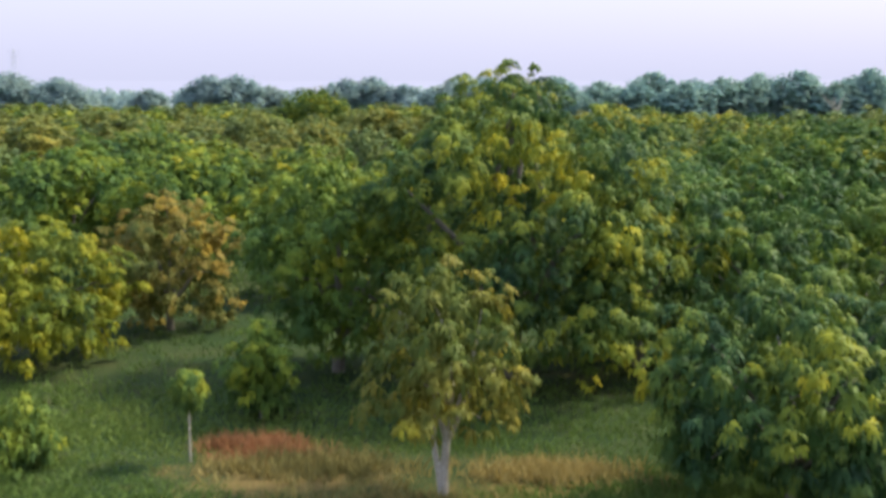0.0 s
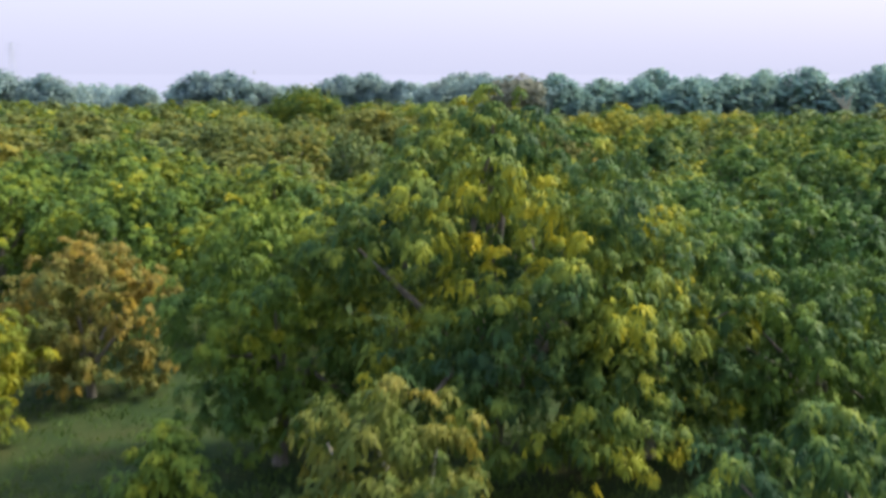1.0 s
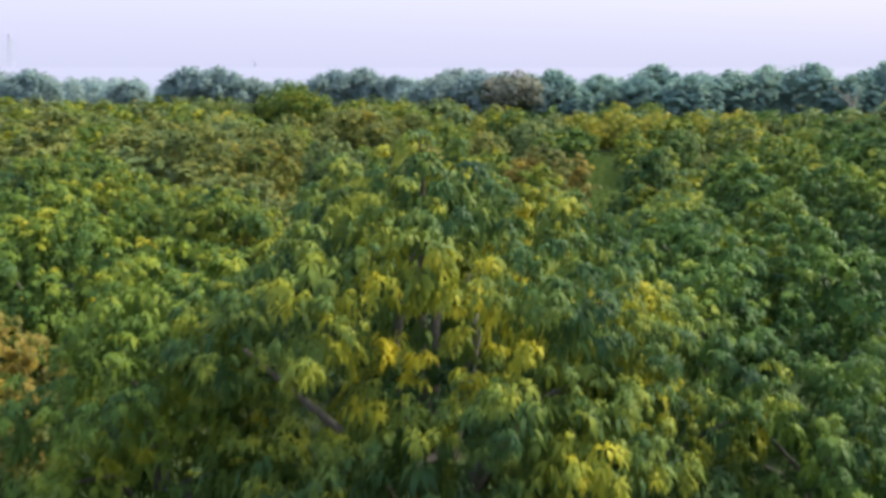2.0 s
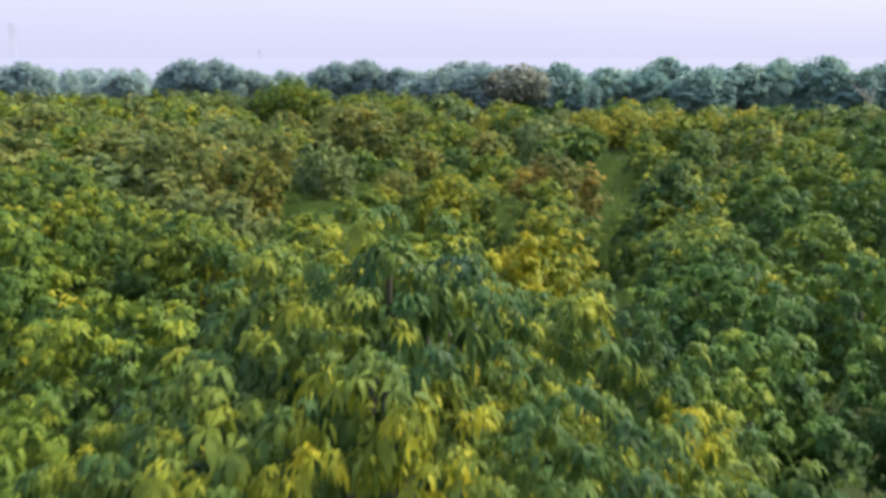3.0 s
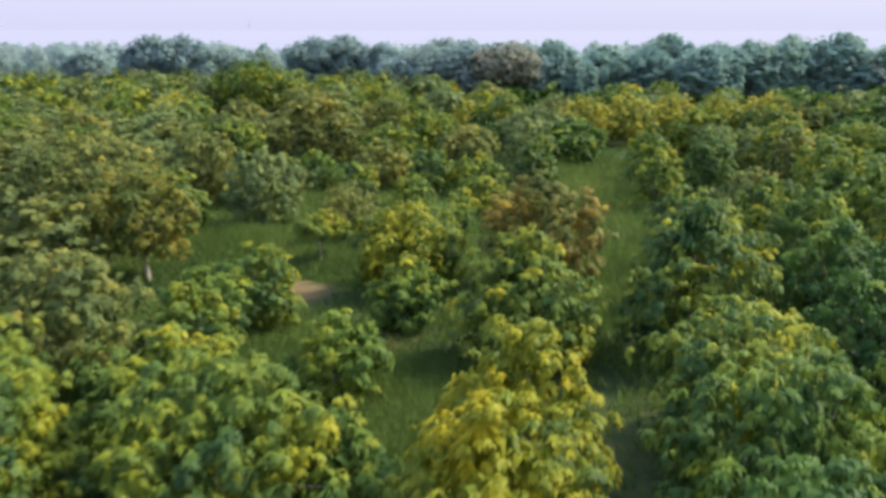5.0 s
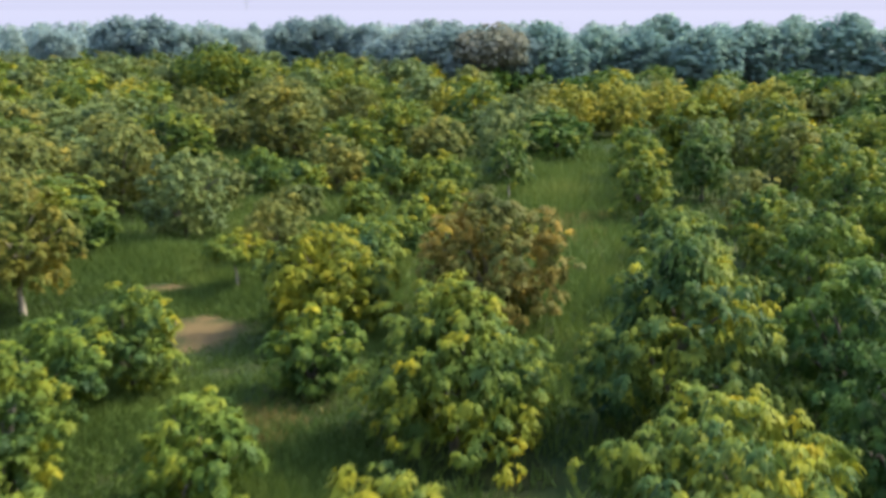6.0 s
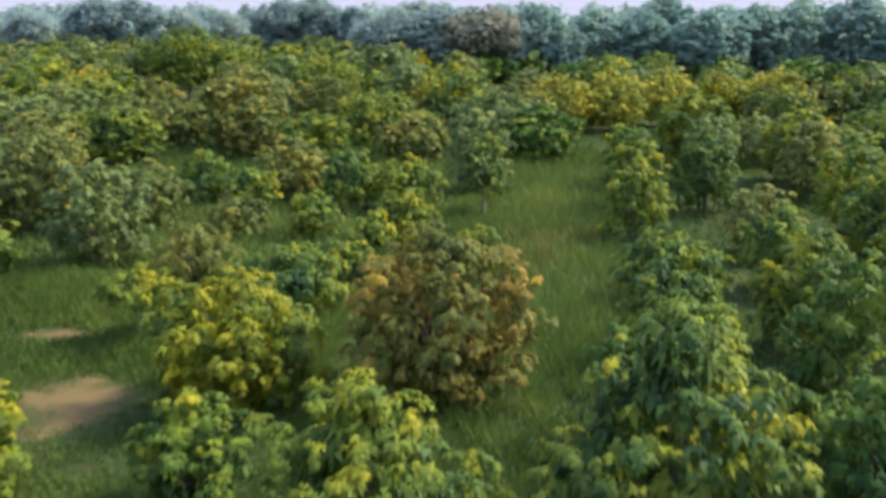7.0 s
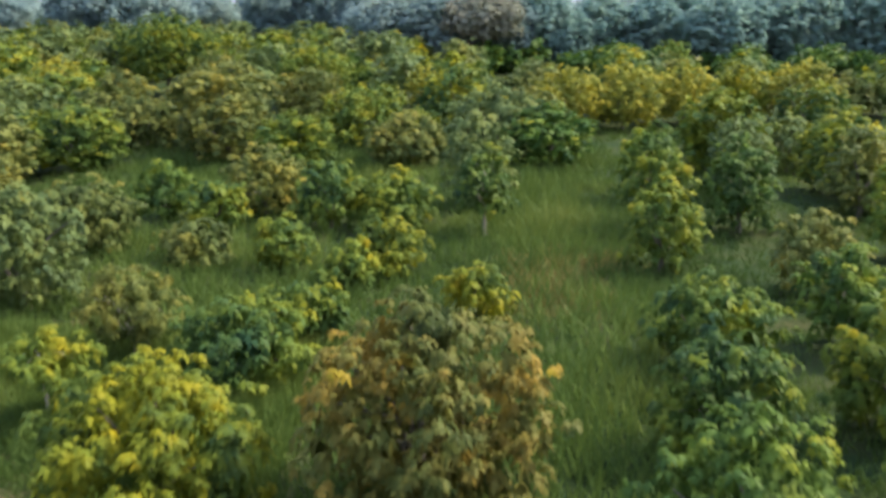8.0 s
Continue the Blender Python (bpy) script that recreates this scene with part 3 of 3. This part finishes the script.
def bare_tree(x, y, h):
    """A leafless pale tree: a leaning stem that forks into crooked branches."""
    rng = np.random.default_rng(31)
    foot = tagged(new("bare_tree"), "leafless pale dead tree at the forest's edge", "tree", "forest edge")
    foot.matrix_basis = pose(x, y, 0)
    new("trunk", mesh_from("trunk", *tube([(0, 0, -0.05), (-0.2, 0, 0.3 * h), (-0.7, 0, 0.62 * h)], [0.24, 0.18, 0.13]), PALE_BARK, True)).parent = foot
    for turn, reach, top in ((2.9, 2.6, 1.0), (0.4, 1.6, 0.94), (3.6, 1.7, 0.82), (5.2, 1.4, 0.9), (1.6, 1.3, 0.86)):
        s = np.array([-0.45, 0, 0.5 * h])
        e = np.array([-0.7 + reach * math.cos(turn), reach * math.sin(turn), top * h])
        m = 0.5 * (s + e) + rng.normal(0, 0.25, 3)
        new("branch", mesh_from("branch", *tube([tuple(s), tuple(m), tuple(e)], [0.11, 0.08, 0.03], 6), PALE_BARK, True)).parent = foot


bare_tree(56.5, 147.0, 6.5)

rng = np.random.default_rng(5)
SPOTS = []
while len(SPOTS) < 235:
    y = rng.uniform(168, 380)
    x = rng.uniform(-0.46, 0.46) * y
    if y > 232 or x > -6:
        SPOTS.append((x, y, rng.uniform(5.2, 7.4), rng.uniform(2.8, 4.4)))
massed("woods", "distant woodland along the horizon, leaves painted hazy grey-green", "woods", SPOTS, LEAF["mist"], rng, 0.8, 0.62)


def backdrop():
    """Stands in for horizon haze: an added glowing far band in the sky's own tone."""
    m, n, l = material("haze_band_glow")
    place, way, air = n.new("ShaderNodeNewGeometry"), n.new("ShaderNodeVectorMath"), n.new("ShaderNodeTexSky")
    way.operation = "NORMALIZE"
    l.new(place.outputs["Position"], way.inputs[0])
    air.sky_type, air.sun_disc, air.sun_elevation, air.sun_rotation = "NISHITA", False, radians(SUN_UP), radians(SUN_ROUND)
    air.air_density, air.dust_density, air.ozone_density = 1.5, 6.0, 2.0
    l.new(way.outputs[0], air.inputs["Vector"])
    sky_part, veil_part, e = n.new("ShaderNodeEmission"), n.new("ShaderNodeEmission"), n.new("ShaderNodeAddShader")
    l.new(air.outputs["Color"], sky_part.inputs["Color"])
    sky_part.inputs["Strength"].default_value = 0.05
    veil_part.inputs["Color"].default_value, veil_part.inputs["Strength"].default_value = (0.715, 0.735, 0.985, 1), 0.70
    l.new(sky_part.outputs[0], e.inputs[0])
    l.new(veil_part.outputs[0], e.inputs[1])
    out = n.new("ShaderNodeOutputMaterial")
    l.new(e.outputs[0], out.inputs["Surface"])
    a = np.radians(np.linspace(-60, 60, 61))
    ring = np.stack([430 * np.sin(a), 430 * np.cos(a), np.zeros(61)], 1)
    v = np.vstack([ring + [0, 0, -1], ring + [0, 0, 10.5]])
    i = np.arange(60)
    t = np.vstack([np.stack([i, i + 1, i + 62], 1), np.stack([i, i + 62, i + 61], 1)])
    tagged(new("backdrop", mesh_from("backdrop", v, t, m)), "pale lavender glowing band standing in for far horizon haze", "backdrop", kind="structure")


backdrop()


# ---------------------------------------------------------------- grass
def grass():
    rng = np.random.default_rng(9)
    n = 150000
    where = rng.random(n)
    near, glade = where < 0.22, where > 0.80
    y = np.where(near, rng.normal(16.5, 4.5, n), np.where(glade, rng.uniform(44, 72, n), rng.uniform(22, 112, n)))
    x = np.where(near, rng.normal(0, 7.5, n), np.where(glade, rng.uniform(-10, 4, n), rng.uniform(-0.47, 0.47, n) * (y + 6) + 2 + rng.normal(0, 2.5, n)))
    lush = np.array([noise.noise((a * 0.16, b * 0.16, 3.0)) for a, b in zip(x, y)])
    lane = np.exp(-(((x - (5.2 + 0.075 * y)) / 4.0) ** 2)) * np.clip((y - 48) / 14, 0, 1)
    lane = np.maximum(lane, 0.75 * np.exp(-(((x + 1) / 9.0) ** 2)) * np.clip((y - 62) / 10, 0, 1))
    bare = np.exp(-(((x + 2.0) / 1.8) ** 2 + ((y - 61.6) / 2.2) ** 2)) + np.exp(-(((x + 4.2) / 1.3) ** 2 + ((y - 66.6) / 0.8) ** 2)) + np.exp(-(((x + 3.6) / 1.3) ** 2 + ((y - 72.6) / 0.9) ** 2)) + np.exp(-(((x + 1.5) / 5) ** 2 + ((y - 16.8) / 1.6) ** 2))
    tall = (0.24 + 0.22 * np.clip(lush + 0.2, 0, 1) + 0.5 * lane) * (1 - 0.9 * np.clip(bare, 0, 1))
    tall = np.where(y < 30, 0.6 * tall, tall)
    thin = np.where(y < 22, 1.4, np.where(y < 46, 0.25, 1.0))
    keep = (rng.random(n) < thin * np.clip(0.55 + 1.3 * lush + 0.7 * lane, 0.3, 1)) & (bare < 0.6 + 0.3 * (y < 22) * rng.random(n))
    x, y, tall = x[keep], y[keep], tall[keep]
    n, k = len(x), 5
    root = np.stack([x, y, np.zeros(n) - 0.05], 1)[:, None] + np.concatenate([rng.normal(0, 0.14, (n, k, 2)), np.zeros((n, k, 1))], 2)
    a = rng.uniform(0, 2 * np.pi, (n, k))
    wide = np.stack([np.cos(a), np.sin(a), np.zeros_like(a)], -1) * (0.018 + 0.02 * rng.random((n, k, 1)))
    top = root + np.stack([rng.normal(0, 0.5, (n, k)), rng.normal(0, 0.5, (n, k)), rng.uniform(0.7, 1.4, (n, k))], -1) * tall[:, None, None]
    v = np.stack([root - wide, root + wide, top], 2).reshape(-1, 3)
    ob = new("grass", mesh_from("grass", v, np.arange(len(v)).reshape(-1, 3), GRASS))
    tagged(ob, "tall wild green grass between the rows", "grass", kind="stuff")


def dry_grass():
    """Short straw blades and low rusty weeds on the worn patches of the clearing."""
    for name, label, mat, seed, spots in (
            ("dry_grass", "short dry straw-coloured grass", STRAW_BLADE, 14, ((-2.4, 17.0, 1.5, 0.5, 330), (1.9, 16.7, 1.3, 0.5, 330), (-0.8, 15.1, 2.2, 0.7, 250), (1.2, 54.0, 1.0, 1.2, 400), (11.4, 79.5, 1.8, 1.6, 1100), (10.8, 76.0, 1.6, 2.5, 800))),
            ("rusty_weeds", "low rusty red weeds in the grass", RUST_LEAF, 15, ((-3.4, 18.0, 0.8, 0.42, 200), (-2.7, 17.5, 0.8, 0.4, 60)))):
        rng = np.random.default_rng(seed)
        at = np.vstack([np.stack([rng.normal(x, 0.55 * a, n), rng.normal(y, 0.55 * b, n), np.full(n, -0.03)], 1) for x, y, a, b, n in spots])
        n, k = len(at), 6
        root = at[:, None] + np.concatenate([rng.normal(0, 0.09, (n, k, 2)), np.zeros((n, k, 1))], 2)
        turn = rng.uniform(0, 2 * np.pi, (n, k))
        wide = np.stack([np.cos(turn), np.sin(turn), 0 * turn], -1) * rng.uniform(0.012, 0.03, (n, k, 1))
        top = root + np.stack([rng.normal(0, 0.12, (n, k)), rng.normal(0, 0.12, (n, k)), rng.uniform(0.12, 0.34, (n, k))], -1)
        v = np.stack([root - wide, root + wide, top], 2).reshape(-1, 3)
        tagged(new(name, mesh_from(name, v, np.arange(len(v)).reshape(-1, 3), mat)), label, "grass", kind="stuff")


grass()
dry_grass()


# ---------------------------------------------------------------- pylons on the horizon
def steel_material():
    m, n, l = material("galvanised_steel")
    tc = n.new("ShaderNodeTexCoord")
    col = ramp(n, [(0.3, (0.50, 0.51, 0.54)), (0.7, (0.62, 0.63, 0.66))])
    l.new(noise_node(n, l, tc.outputs["Object"], 2.0), col.inputs["Fac"])
    b = n.new("ShaderNodeBsdfPrincipled")
    b.inputs["Roughness"].default_value, b.inputs["Metallic"].default_value = 0.6, 0.3
    l.new(col.outputs["Color"], b.inputs["Base Color"])
    out = n.new("ShaderNodeOutputMaterial")
    l.new(b.outputs[0], out.inputs["Surface"])
    return m


STEEL = steel_material()


def pylon(x, y, h):
    """A lattice mast with three cross arms."""
    foot = tagged(new("power_pylon"), "faint grey steel lattice pylon on the horizon", "pylon", "power line")
    foot.matrix_basis = pose(x, y, 0)
    half = lambda z: 0.085 * h * (1 - z / h) + 0.012 * h
    rise = [h * k / 9 for k in range(10)]
    for sx, sy in ((1, 1), (1, -1), (-1, 1), (-1, -1)):
        v, t = tube([(sx * half(z), sy * half(z), z) for z in rise], [0.10] * 10, 5)
        new("leg", mesh_from("leg", v, t, STEEL)).parent = foot
    v, t = [], []
    for a, b in zip(rise, rise[1:]):
        for s in (1, -1):
            for p, q in (((s * half(a), -half(a), a), (s * half(b), half(b), b)), ((-half(a), s * half(a), a), (half(b), s * half(b), b))):
                v2, t2 = tube([p, q], [0.06, 0.06], 4)
                t += [tuple(i + len(v) for i in w) for w in t2]
                v += v2
    new("bracing", mesh_from("bracing", v, t, STEEL)).parent = foot
    for k in (0.74, 0.85, 0.95):
        v, t = tube([(-0.15 * h, 0, k * h), (0, 0, k * h + 0.02 * h), (0.15 * h, 0, k * h)], [0.06, 0.16, 0.06], 5)
        new("cross_arm", mesh_from("cross_arm", v, t, STEEL)).parent = foot


pylon(-330, 800, 38)
pylon(-270, 1480, 27)
